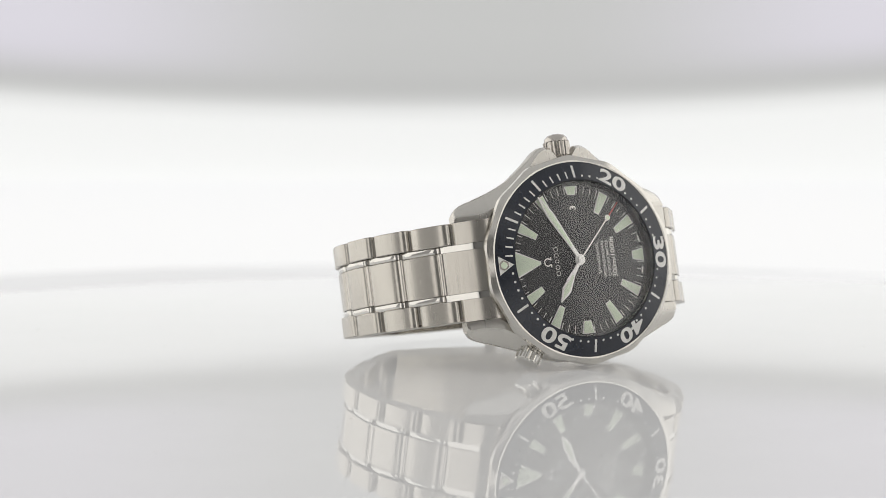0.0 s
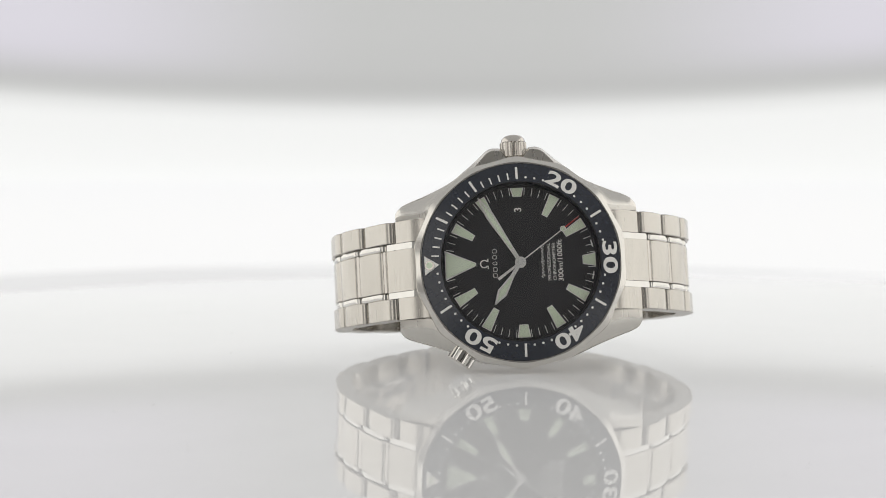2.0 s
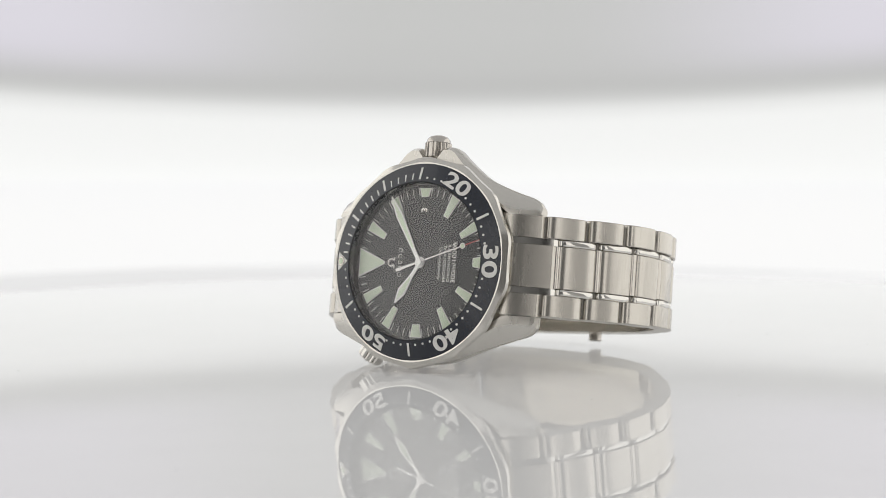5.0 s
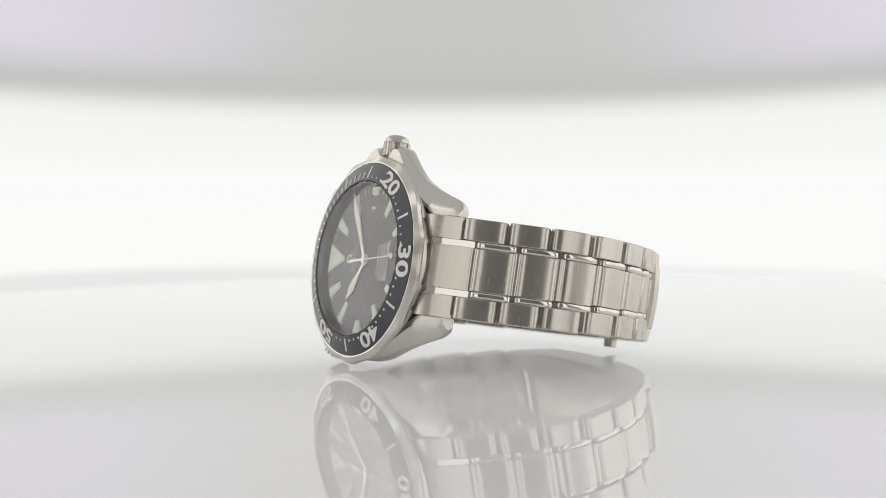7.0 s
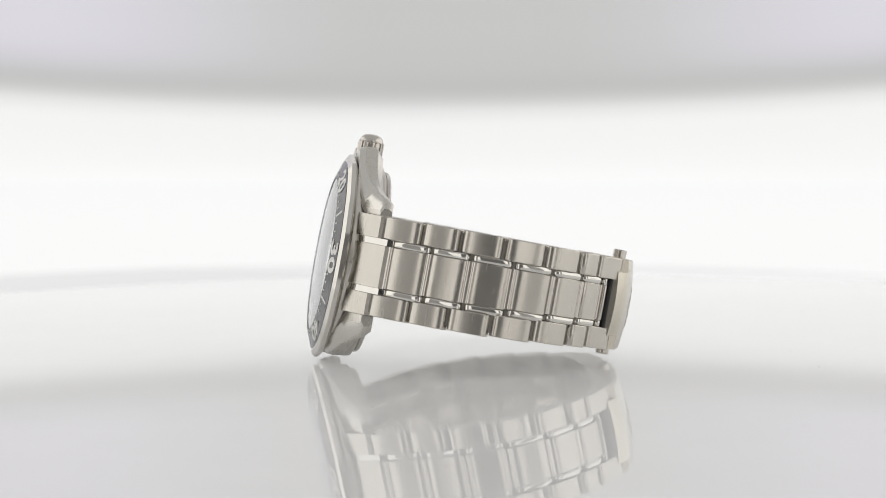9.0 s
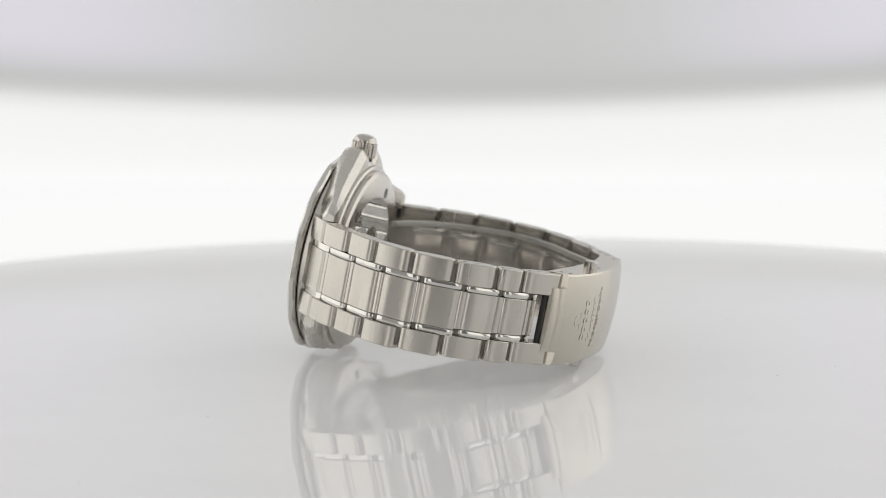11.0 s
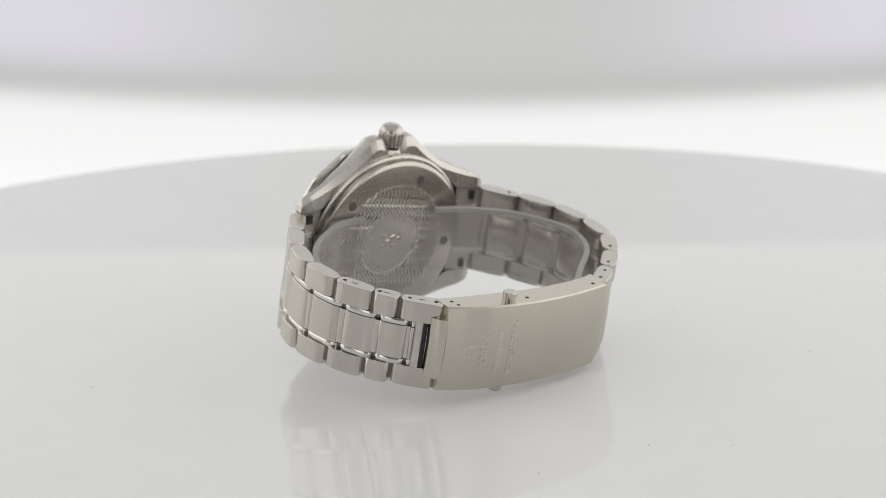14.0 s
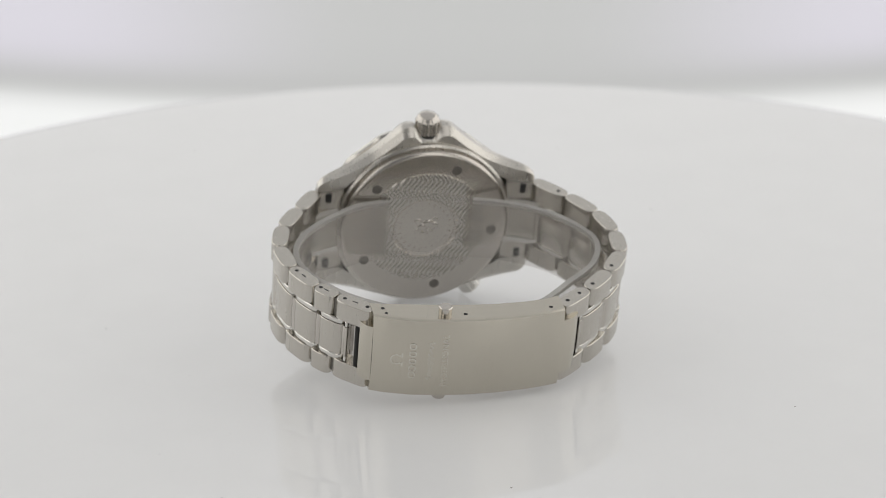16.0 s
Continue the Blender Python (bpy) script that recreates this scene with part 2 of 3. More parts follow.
sheet("ceiling", [(-TX, TF, TT), (-TX, TR, TT), (TX, TR, TT), (TX, TF, TT)], glowing("ceiling_fabric", GLOW["ceiling"]), "unseen glowing grey-white fabric ceiling, added to light the watch")
sheet("floor", [(-TX, TR, TB), (-TX, TF, TB), (TX, TF, TB), (TX, TR, TB)], material("grey_floor", (0.35, 0.35, 0.35), 0.7)[0], "plain grey floor below the turntable")

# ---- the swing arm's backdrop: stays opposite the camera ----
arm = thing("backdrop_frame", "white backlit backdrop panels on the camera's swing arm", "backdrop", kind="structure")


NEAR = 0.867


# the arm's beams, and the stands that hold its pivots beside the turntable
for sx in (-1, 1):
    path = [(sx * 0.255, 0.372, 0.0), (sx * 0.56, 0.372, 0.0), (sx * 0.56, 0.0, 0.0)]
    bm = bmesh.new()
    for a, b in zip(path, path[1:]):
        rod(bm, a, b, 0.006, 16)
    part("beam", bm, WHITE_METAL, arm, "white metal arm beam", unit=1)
    stand = thing("pivot_stand", "white metal stand holding the swing arm's pivot", "stand", group="pivot stands")
    part("post", rod(bmesh.new(), (sx * 0.585, 0.0035, 0.05), (sx * 0.585, 0.0035, TB), 0.012, 20), WHITE_METAL, stand, unit=1)
    part("foot", rod(bmesh.new(), (sx * 0.585, 0.0035, TB + 0.012), (sx * 0.585, 0.0035, TB), 0.06, 28), WHITE_METAL, stand, unit=1)


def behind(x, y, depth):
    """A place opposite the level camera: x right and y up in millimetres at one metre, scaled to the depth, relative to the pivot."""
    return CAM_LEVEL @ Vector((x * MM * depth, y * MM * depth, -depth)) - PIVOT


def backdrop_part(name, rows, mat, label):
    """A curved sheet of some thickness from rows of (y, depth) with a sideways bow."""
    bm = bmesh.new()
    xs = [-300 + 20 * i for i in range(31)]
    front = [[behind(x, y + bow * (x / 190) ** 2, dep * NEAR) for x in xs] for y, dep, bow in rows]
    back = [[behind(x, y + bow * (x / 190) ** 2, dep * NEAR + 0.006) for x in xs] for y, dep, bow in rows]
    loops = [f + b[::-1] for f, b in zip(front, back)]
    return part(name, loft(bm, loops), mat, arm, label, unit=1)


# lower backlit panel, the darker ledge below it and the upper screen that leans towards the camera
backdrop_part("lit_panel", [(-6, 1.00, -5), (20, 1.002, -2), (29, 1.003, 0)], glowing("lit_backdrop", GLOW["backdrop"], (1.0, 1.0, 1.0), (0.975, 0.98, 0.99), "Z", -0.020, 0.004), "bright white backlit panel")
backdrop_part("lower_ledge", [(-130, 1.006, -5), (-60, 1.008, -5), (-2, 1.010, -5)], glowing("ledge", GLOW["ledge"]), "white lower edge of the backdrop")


def painted_screen():
    """Fabric with its light painted as emission: bright up to a bowed, soft border, a shade line, greyer above it, with
    a violet cast at both sides.
    """
    m, t, b = material("painted_screen_glow", (0.22, 0.22, 0.22), 0.9)
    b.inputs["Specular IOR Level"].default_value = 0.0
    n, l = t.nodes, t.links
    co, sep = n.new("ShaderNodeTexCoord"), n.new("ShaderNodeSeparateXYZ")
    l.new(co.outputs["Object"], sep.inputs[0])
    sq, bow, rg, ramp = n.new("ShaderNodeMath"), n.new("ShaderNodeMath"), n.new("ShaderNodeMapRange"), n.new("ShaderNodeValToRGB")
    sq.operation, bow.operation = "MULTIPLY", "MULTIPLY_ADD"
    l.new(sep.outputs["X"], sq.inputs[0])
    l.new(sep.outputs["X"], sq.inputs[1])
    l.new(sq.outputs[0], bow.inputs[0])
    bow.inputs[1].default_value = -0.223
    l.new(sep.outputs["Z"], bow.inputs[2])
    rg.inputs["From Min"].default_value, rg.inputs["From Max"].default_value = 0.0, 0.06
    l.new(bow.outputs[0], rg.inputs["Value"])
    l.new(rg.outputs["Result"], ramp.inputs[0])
    # painted brightness by height: lit part, soft border, shade line, grey above
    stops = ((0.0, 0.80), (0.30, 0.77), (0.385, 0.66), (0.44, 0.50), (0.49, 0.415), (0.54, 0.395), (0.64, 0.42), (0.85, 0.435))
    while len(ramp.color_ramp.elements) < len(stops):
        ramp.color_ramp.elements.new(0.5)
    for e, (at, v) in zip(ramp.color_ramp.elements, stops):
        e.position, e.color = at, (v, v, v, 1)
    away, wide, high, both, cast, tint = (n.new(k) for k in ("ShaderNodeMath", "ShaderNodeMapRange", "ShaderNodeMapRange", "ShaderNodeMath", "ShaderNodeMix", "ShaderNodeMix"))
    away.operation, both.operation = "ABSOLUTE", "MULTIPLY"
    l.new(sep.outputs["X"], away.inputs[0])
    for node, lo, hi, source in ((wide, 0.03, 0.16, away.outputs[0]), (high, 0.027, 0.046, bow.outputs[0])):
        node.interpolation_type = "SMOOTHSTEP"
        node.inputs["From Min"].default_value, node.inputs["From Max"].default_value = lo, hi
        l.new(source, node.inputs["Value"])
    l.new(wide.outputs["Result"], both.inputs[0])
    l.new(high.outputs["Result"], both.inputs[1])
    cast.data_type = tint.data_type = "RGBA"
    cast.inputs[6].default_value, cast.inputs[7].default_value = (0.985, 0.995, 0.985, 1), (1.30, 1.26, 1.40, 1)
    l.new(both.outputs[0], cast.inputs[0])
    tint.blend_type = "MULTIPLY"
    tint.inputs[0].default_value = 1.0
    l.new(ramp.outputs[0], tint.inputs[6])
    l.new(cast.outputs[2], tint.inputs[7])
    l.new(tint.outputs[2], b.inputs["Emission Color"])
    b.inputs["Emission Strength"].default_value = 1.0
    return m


backdrop_part("upper_screen", [(28.5, 1.008, 0), (90, 1.008, 0), (200, 1.008, 0)], painted_screen(), "upper backdrop screen with painted glow, pale grey above a soft bright border")

# ---- turntable ----
SPIN_T = [0.5 * k for k in range(33)]


def spin(t):
    return math.degrees(-0.21059 * (t - 2.5))


turntable = thing("turntable", "round glossy white acrylic turntable with faint dust", "turntable")
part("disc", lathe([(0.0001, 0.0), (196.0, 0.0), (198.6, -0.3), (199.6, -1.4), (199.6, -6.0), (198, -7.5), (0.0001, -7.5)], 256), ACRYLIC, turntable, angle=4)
part("spindle", rod(bmesh.new(), (0, 0, -7.6), (0, 0, -545), 28, 48), METAL_FRAME, turntable, "dark metal turntable column")
rng = random.Random(4)
bm = bmesh.new()
for k in range(46):
    r, a, s = 45 + 130 * rng.random() ** 0.8, rng.random() * 6.283, 0.10 + 0.16 * rng.random() ** 3
    loft(bm, [[(r * math.cos(a) + s * q * math.cos(b * 1.257) * (1 + 0.6 * rng.random()), r * math.sin(a) + s * q * math.sin(b * 1.257), z) for b in range(5)] for q, z in ((1, 0.0), (0.5, 0.05))])
tagged(part("dust", bm, SPECK, turntable, "tiny grey dust specks", smooth=False), kind="stuff")

# ---- the wristwatch, lying on its side; local space: x to 3 o'clock, y to 12 o'clock, z out of the dial ----
TURN = Matrix(((-0.02327, -0.99728, -0.07), (0.19574, 0.06412, -0.97856), (0.98038, -0.03647, 0.19371))).to_4x4()
LAID = Matrix.Translation((0.00427, -0.034116, 0.022367)) @ TURN.to_quaternion().to_matrix().to_4x4()
watch = thing("wristwatch", "steel diving wristwatch, black dial and bezel, lying on its side", "wristwatch")


def wpart(name, bm, mat, label="", **kw):
    ob = part(name, bm, mat, watch, label, **kw)
    ob.matrix_basis = LAID
    return ob


def lerp(x, table):
    """A smooth curve through a table of (x, value), with no overshoot."""
    n = len(table)
    xs, ys = [p[0] for p in table], [p[1] for p in table]
    x = min(max(x, xs[0]), xs[-1])
    i = max(k for k in range(n - 1) if xs[k] <= x)
    d = [(ys[k + 1] - ys[k]) / (xs[k + 1] - xs[k]) for k in range(n - 1)]

    def slope(k):
        if k in (0, n - 1):
            return d[0] if k == 0 else d[-1]
        return 0.0 if d[k - 1] * d[k] <= 0 else 2 * d[k - 1] * d[k] / (d[k - 1] + d[k])

    h = xs[i + 1] - xs[i]
    s = (x - xs[i]) / h
    return ys[i] * (1 + 2 * s) * (1 - s) ** 2 + slope(i) * h * s * (1 - s) ** 2 + ys[i + 1] * s * s * (3 - 2 * s) + slope(i + 1) * h * s * s * (s - 1)


# case: drum, two flanks with twisted lugs
def flank(side):
    out3 = [(0, 21.7), (2.6, 21.8), (2.75, 23.6), (4.4, 23.75), (5.6, 23.3), (7, 22.1), (8.5, 20.8), (10, 19.6), (13, 17.4), (16, 15.9), (19.5, 14.5), (22, 13.7), (23.3, 13.1), (24.1, 12.4), (24.6, 11.6)]
    out9 = [(0, 20.3), (4, 20.25), (8, 19.7), (11, 18.7), (14, 17.4), (17, 16.2), (20, 15.1), (22.5, 14.2), (23.9, 13.4), (24.6, 12.3)]
    out = out3 if side > 0 else out9
    ztop = [(0, -2.75), (11, -2.85), (15, -3.4), (19, -4.7), (22, -6.0), (24.6, -7.2)]
    zbot = [(0, -7.9), (10, -7.9), (15, -8.3), (20, -9.1), (23.5, -9.7), (24.6, -9.5)]
    inn = [(0, 12.0), (16, 12.0), (19.0, 10.15), (24.6, 10.15)]
    bev = [(0, 0.5), (5, 0.7), (9, 1.3), (14, 2.4), (18, 3.4), (22, 2.6), (24.6, 1.0)]
    drop = [(0, 0.5), (3.3, 1.0), (8, 1.2), (14, 1.9), (18, 2.1), (22, 1.5), (24.6, 0.7)]
    cuts = [(0, 1.0), (3.1, 2.0), (7, 1.9), (14, 1.5), (20, 1.1), (24.6, 0.5)]
    rises = [(0, 0.9), (3.1, 1.3), (8, 1.3), (14, 1.2), (20, 0.9), (24.6, 0.5)]
    ys = sorted({s * y for s in (-1, 1) for y in [0, 1.5, 3.0, 3.12, 3.3, 3.7, 4.3, 5, 5.6] + [6 + 0.6 * k for k in range(31)] + [24.3, 24.6]})
    loops = []
    for y in ys:
        a = abs(y)
        xo, xi, zt, zb, be, dr = (lerp(a, t) for t in (out, inn, ztop, zbot, bev, drop))
        be = min(be, xo - xi - 0.3)
        belly = 0.25
        cut, rise = min(lerp(a, cuts), xo - xi - 0.3), lerp(a, rises)
        loops.append([(side * x, y, z) for x, z in ((xi, zt), (xo - be, zt), (xo - 0.15, zt - dr + 0.08), (xo, zt - dr - 0.15), (xo + belly * 0.3, (zt + zb) / 2), (xo - 0.15, zb + rise), (xo - cut, zb), (xi, zb))])
    return loops


bm = lathe([(15.0, -2.75), (20.15, -2.75), (20.3, -3.0), (20.3, -7.6), (20.1, -8.5), (19.6, -8.8), (15.0, -8.8)], 128)
for s in (1, -1):
    old = len(bm.faces)
    loft(bm, flank(s))
    bm.faces.ensure_lookup_table()
    for k in range(old, len(bm.faces) - 2):
        if (k - old) % 8 == 1:
            bm.faces[k].material_index = 1
case = wpart("case", bm, [BRUSHED_CASE, BEZEL_STEEL], "brushed steel case with twisted bevelled lugs", angle=30)

# scalloped steel bezel and its insert
def scallop(i, a):
    k = 0.5 + 0.5 * math.cos(14 * a + math.pi)
    return {3: 0.42 * k ** 1.3, 4: 0.5 * k ** 1.3, 5: 0.3 * k ** 1.3, 2: 0.12 * k ** 1.6}.get(i, 0)


bezel = wpart("bezel", lathe([(19.7, -1.2), (19.97, -0.72), (20.2, -0.70), (21.05, -1.35), (21.1, -2.2), (20.8, -2.6), (19.0, -2.65), (16.2, -2.0), (16.0, -1.4)], 288, scallop), BEZEL_STEEL, "polished scalloped steel bezel", angle=25)
insert = wpart("bezel_insert", lathe([(15.95, 0.42), (16.2, 0.55), (19.85, -0.63), (19.96, -0.8), (19.5, -1.3), (16.0, -1.3)], 160), INSERT, "dark blue-black bezel ring with silver numerals")
SLOPE = -1.10 / 3.35


def bezel_z(r):
    return 0.55 + (r - 16.25) * SLOPE


def on_bezel(bm, minute, r):
    """Lay a flat piece (y outward) on the sloping bezel ring."""
    tip = math.degrees(math.atan(SLOPE))
    m = pose(0, 0, 0, 0, 0, -6 * minute) @ Matrix.Translation((0, r, bezel_z(r))) @ pose(0, 0, 0, tip)
    return moved(bm, m)


def insert_mark(name, bm, minute, r, mat=WHITE_PRINT, label=""):
    return part(name, on_bezel(bm, minute, r), mat, insert, label, smooth=False)


for minute, word in ((20, "20"), (30, "30"), (40, "40"), (50, "50")):
    insert_mark("numeral", letters(word, 4.0, 0.10, 0.05, 6.5, 3.2), minute, 17.9)
for minute in (5, 10, 15, 25, 35, 45, 55):
    insert_mark("bar", prism([(-0.24, -1.35), (0.24, -1.35), (0.24, 1.35), (-0.24, 1.35)], 0, 0.06), minute, 17.85)
for minute in [m for m in range(1, 15) if m % 5]:
    insert_mark("tick", prism([(-0.15, -0.75), (0.15, -0.75), (0.15, 0.75), (-0.15, 0.75)], 0, 0.06), minute, 17.25)
for minute in [m for m in range(16, 60) if m % 5 and m not in (19, 21, 29, 31, 39, 41, 49, 51)] + [18.9, 21.1, 28.9, 31.1, 38.9, 41.1, 48.9, 51.1]:
    insert_mark("dot", prism([(0.25 * math.cos(k * 0.785), 0.25 * math.sin(k * 0.785)) for k in range(8)], 0, 0.06), minute, 16.95)
insert_mark("triangle", prism([(-1.95, 1.3), (0, -1.75), (1.95, 1.3)], 0, 0.06), 0, 18.1)
insert_mark("pip_ring", prism([(1.0 * math.cos(k * 0.349), 1.0 * math.sin(k * 0.349)) for k in range(18)], 0.05, 0.2, 0.05), 0, 18.35, SATIN, "steel ring")
insert_mark("pip", prism([(0.72 * math.cos(k * 0.349), 0.72 * math.sin(k * 0.349)) for k in range(18)], 0.05, 0.35, 0.2), 0, 18.35, LUME, "pale green lume pip")

# crystal, rehaut, dial
dome = [(15.9 * math.sin(a) / math.sin(0.32), 0.45 + 0.55 * (math.cos(a) - math.cos(0.32)) / (1 - math.cos(0.32))) for a in [0.32 * k / 8 for k in range(8, -1, -1)]]
crystal = wpart("crystal", lathe([(15.9, -0.9)] + dome[:-1] + [(0.0005, dome[-1][1]), (0.0005, -0.6), (15.7, -0.9)], 96), CRYSTAL, "clear domed watch crystal")
crystal.visible_shadow = False
DZ = -2.1
wpart("crystal_gasket", lathe([(15.92, 0.35), (16.0, 0.55), (16.1, 0.54), (16.1, 0.35)], 128), SHADE_AND_GASKET_BLACK, "thin black gasket round the crystal")
wpart("rehaut", lathe([(15.95, -0.95), (16.2, -1.0), (16.2, DZ - 0.2), (15.75, DZ - 0.2), (15.75, DZ + 0.1), (15.85, DZ + 0.5)], 128), material("dark_rehaut", (0.02, 0.02, 0.022), 0.3, 0.3)[0], "dark ring round the dial")
dial = wpart("dial", lathe([(0.0005, DZ), (15.9, DZ), (15.9, DZ - 0.4), (0.0005, DZ - 0.4)], 96), DIAL, "black dial with fine wave relief")


def on_dial(name, bm, angle=0.0, x=0.0, y=0.0, mat=WHITE_PRINT, label="", lift=0.0):
    return part(name, moved(bm, pose(0, 0, 0, 0, 0, -angle) @ Matrix.Translation((x, y, DZ + lift))), mat, dial, label, smooth=False)


def lume_block(outline, angle):
    c = sum(p[1] for p in outline) / 4
    big = [(x * 1.16, c + (y - c) * 1.06) for x, y in outline]
    ob = on_dial("marker", prism(big, 0, 0.14), angle, mat=HAND, label="pale green lume block in a steel surround")
    part("lume", moved(prism(outline, 0.1, 0.24, 0.06), pose(0, 0, 0, 0, 0, -angle) @ Matrix.Translation((0, 0, DZ))), LUME, dial, "pale green lume", smooth=False)


for hour in (1, 2, 4, 5, 7, 8, 10, 11):
    lume_block([(-0.55, 10.7), (0.55, 10.7), (0.95, 15.0), (-0.95, 15.0)], 30 * hour)
for hour in (6, 9):
    lume_block([(-0.75, 12.6), (0.75, 12.6), (1.2, 15.1), (-1.2, 15.1)], 30 * hour)
lume_block([(-0.75, 13.4), (0.75, 13.4), (1.2, 15.1), (-1.2, 15.1)], 90)
lume_block([(-0.25, 9.1), (0.25, 9.1), (2.6, 15.0), (-2.6, 15.0)], 0)
for k in range(60):
    if k % 5:
        on_dial("minute_tick", prism([(-0.06, 13.6), (0.06, 13.6), (0.06, 15.2), (-0.06, 15.2)], 0, 0.02), 6 * k)
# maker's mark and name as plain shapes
ring = [(0.62 * math.cos(a), 0.62 * math.sin(a)) for a in [-0.9 + 4.94 * k / 14 for k in range(15)]]
bm = bmesh.new()
loft(bm, [[(x * 1.0, y, 0), (x * 1.0, y, 0.04), (x * 0.72, y * 0.72, 0.04), (x * 0.72, y * 0.72, 0)] for x, y in ring])
box(bm, (-0.75, -0.62, 0), (-0.28, -0.46, 0.04))
box(bm, (0.28, -0.62, 0), (0.75, -0.46, 0.04))
on_dial("maker_mark", moved(bm, Matrix.Diagonal((1.4, 1.4, 1, 1))), 0, 0, 7.3)


def hollow(wide, tall, stroke, high):
    """A small oval ring, in place of a letter of a name."""
    rows = []
    for k in range(16):
        c, q = math.cos(k * math.pi / 8), math.sin(k * math.pi / 8)
        c, q = math.copysign(abs(c) ** 0.7, c), math.copysign(abs(q) ** 0.7, q)
        o = (c * wide / 2, q * tall / 2)
        i = (c * (wide / 2 - stroke), q * (tall / 2 - stroke))
        rows.append([(*o, 0), (*o, high), (*i, high), (*i, 0)])
    return loft(bmesh.new(), rows, ring=True)


def scribble(wide, tall, stroke, high, turns):
    """A running wave line, in place of a name in script."""
    pts = [(-wide / 2 + wide * k / 96, tall / 2 * (0.7 + 0.3 * math.cos(0.13 * k)) * math.sin(turns * 6.283 * k / 96)) for k in range(97)]
    pts = [(x + 0.35 * y, y) for x, y in pts]
    rows = []
    for a, b in zip(pts, pts[1:]):
        d = Vector((b[0] - a[0], b[1] - a[1])).normalized() * stroke / 2
        rows.append([(a[0] - d.y, a[1] + d.x, 0), (a[0] - d.y, a[1] + d.x, high), (a[0] + d.y, a[1] - d.x, high), (a[0] + d.y, a[1] - d.x, 0)])
    return loft(bmesh.new(), rows)


for k, wd in enumerate((1.1, 1.1, 0.8, 0.95, 1.0)):
    x = -2.45 + 1.24 * k
    on_dial("name_bar", hollow(wd * 0.85, 0.95, 0.09, 0.03), 0, x, 5.15, WHITE_PRINT)
on_dial("script_line", scribble(6.6, 0.75, 0.12, 0.03, 9), 0, 0.0, -4.5, WHITE_PRINT)
on_dial("words", letters("PROFESSIONAL", 1.0, 0.008, 0.02, 7.6, 0.66), 0, -0.1, -5.75)
on_dial("words", letters("CHRONOMETER", 1.0, 0.008, 0.02, 7.6, 0.66), 0, -0.1, -6.8)
on_dial("words", letters("300m/1000ft", 1.4, 0.012, 0.02, 8.4, 1.05), 0, 0.1, -8.0)
for a in (-1, 1):
    on_dial("small_print_bar", prism([(-0.75, -0.13), (0.75, -0.13), (0.75, 0.13), (-0.75, 0.13)], 0, 0.02), 180 + a * 12.5, 0, 14.9)
on_dial("date_window", prism([(-0.95, -1.05), (0.95, -1.05), (0.95, 1.05), (-0.95, 1.05)], 0, 0.03), 0, 10.7, 0, material("black_date_disc", (0.008, 0.008, 0.008), 0.4)[0], "black date window")
on_dial("date_numeral", letters("3", 2.0, 0.03, 0.02), 0, 10.7, 0, lift=0.05)


# hands
def sword(length, start, wide, tail_w, name, z, base_angle):
    w = wide / 2
    out = [(-tail_w / 2, 0.5), (tail_w / 2, 0.5), (tail_w * 0.55, start), (w, length * 0.72), (0.12, length), (-0.12, length), (-w, length * 0.72), (-tail_w * 0.55, start)]
    bm = prism(out, -0.1, 0.1, 0.06)
    rod(bm, (0, 0, -0.12), (0, 0, 0.12), 1.15 if name == "hour_hand" else 0.95, 24)
    ob = part(name, bm, HAND, watch, "polished steel hand filled with pale green lume", smooth=False)
    i = 0.62
    fill = [(-tail_w * 0.25, start + 0.3), (tail_w * 0.25, start + 0.3), (w * i, length * 0.715), (0, length * 0.93), (-w * i, length * 0.715)]
    part("hand_lume", prism(fill, 0.06, 0.16, 0.03), LUME, ob, "pale green lume", smooth=False)
    return ob


hour_hand = sword(10.0, 3.4, 2.1, 0.75, "hour_hand", -2.1, 303)
minute_hand = sword(15.6, 3.0, 1.75, 0.8, "minute_hand", -1.85, 57.7)
bm = prism([(-0.13, -1.0), (0.13, -1.0), (0.1, 10.4), (-0.1, 10.4)], -0.05, 0.06)
prism([(-0.3, -5.7), (0.3, -5.7), (0.2, -1.0), (-0.2, -1.0)], -0.05, 0.06, bm=bm)
rod(bm, (0, 0, -0.1), (0, 0, 0.22), 0.75, 24, 0.06)
seconds_hand = part("seconds_hand", bm, HAND, watch, "thin polished seconds hand with round lume dot and red tip", smooth=False)
part("lume_dot", rod(bmesh.new(), (0, 10.9, -0.06), (0, 10.9, 0.12), 0.62, 20, 0.05), HAND, seconds_hand)
part("dot_fill", rod(bmesh.new(), (0, 10.9, 0.1), (0, 10.9, 0.16), 0.45, 20), LUME, seconds_hand, "pale green lume")
part("red_tip", prism([(-0.13, 11.4), (0.13, 11.4), (0.07, 15.0), (-0.07, 15.0)], -0.05, 0.08), RED, seconds_hand, "red painted tip", smooth=False)
HANDS_Z = dict(h=-1.75, m=-1.5, s=-1.25)

# crown and valve
bm = rod(bmesh.new(), (21.6, 0, -5.4), (25.1, 0, -5.4), 2.75, 72, 0.35, 18, 0.24)
crown = wpart("crown", bm, SATIN, "fluted polished steel crown", angle=30)
part("crown_cap", loft(bmesh.new(), [[(x, r * math.cos(k * 0.1745), -5.4 + r * math.sin(k * 0.1745)) for k in range(36)] for x, r in ((24.9, 2.5), (25.6, 2.35), (26.2, 1.75), (26.45, 0.9), (26.5, 0.2))]), SATIN, crown, "smooth crown cap")
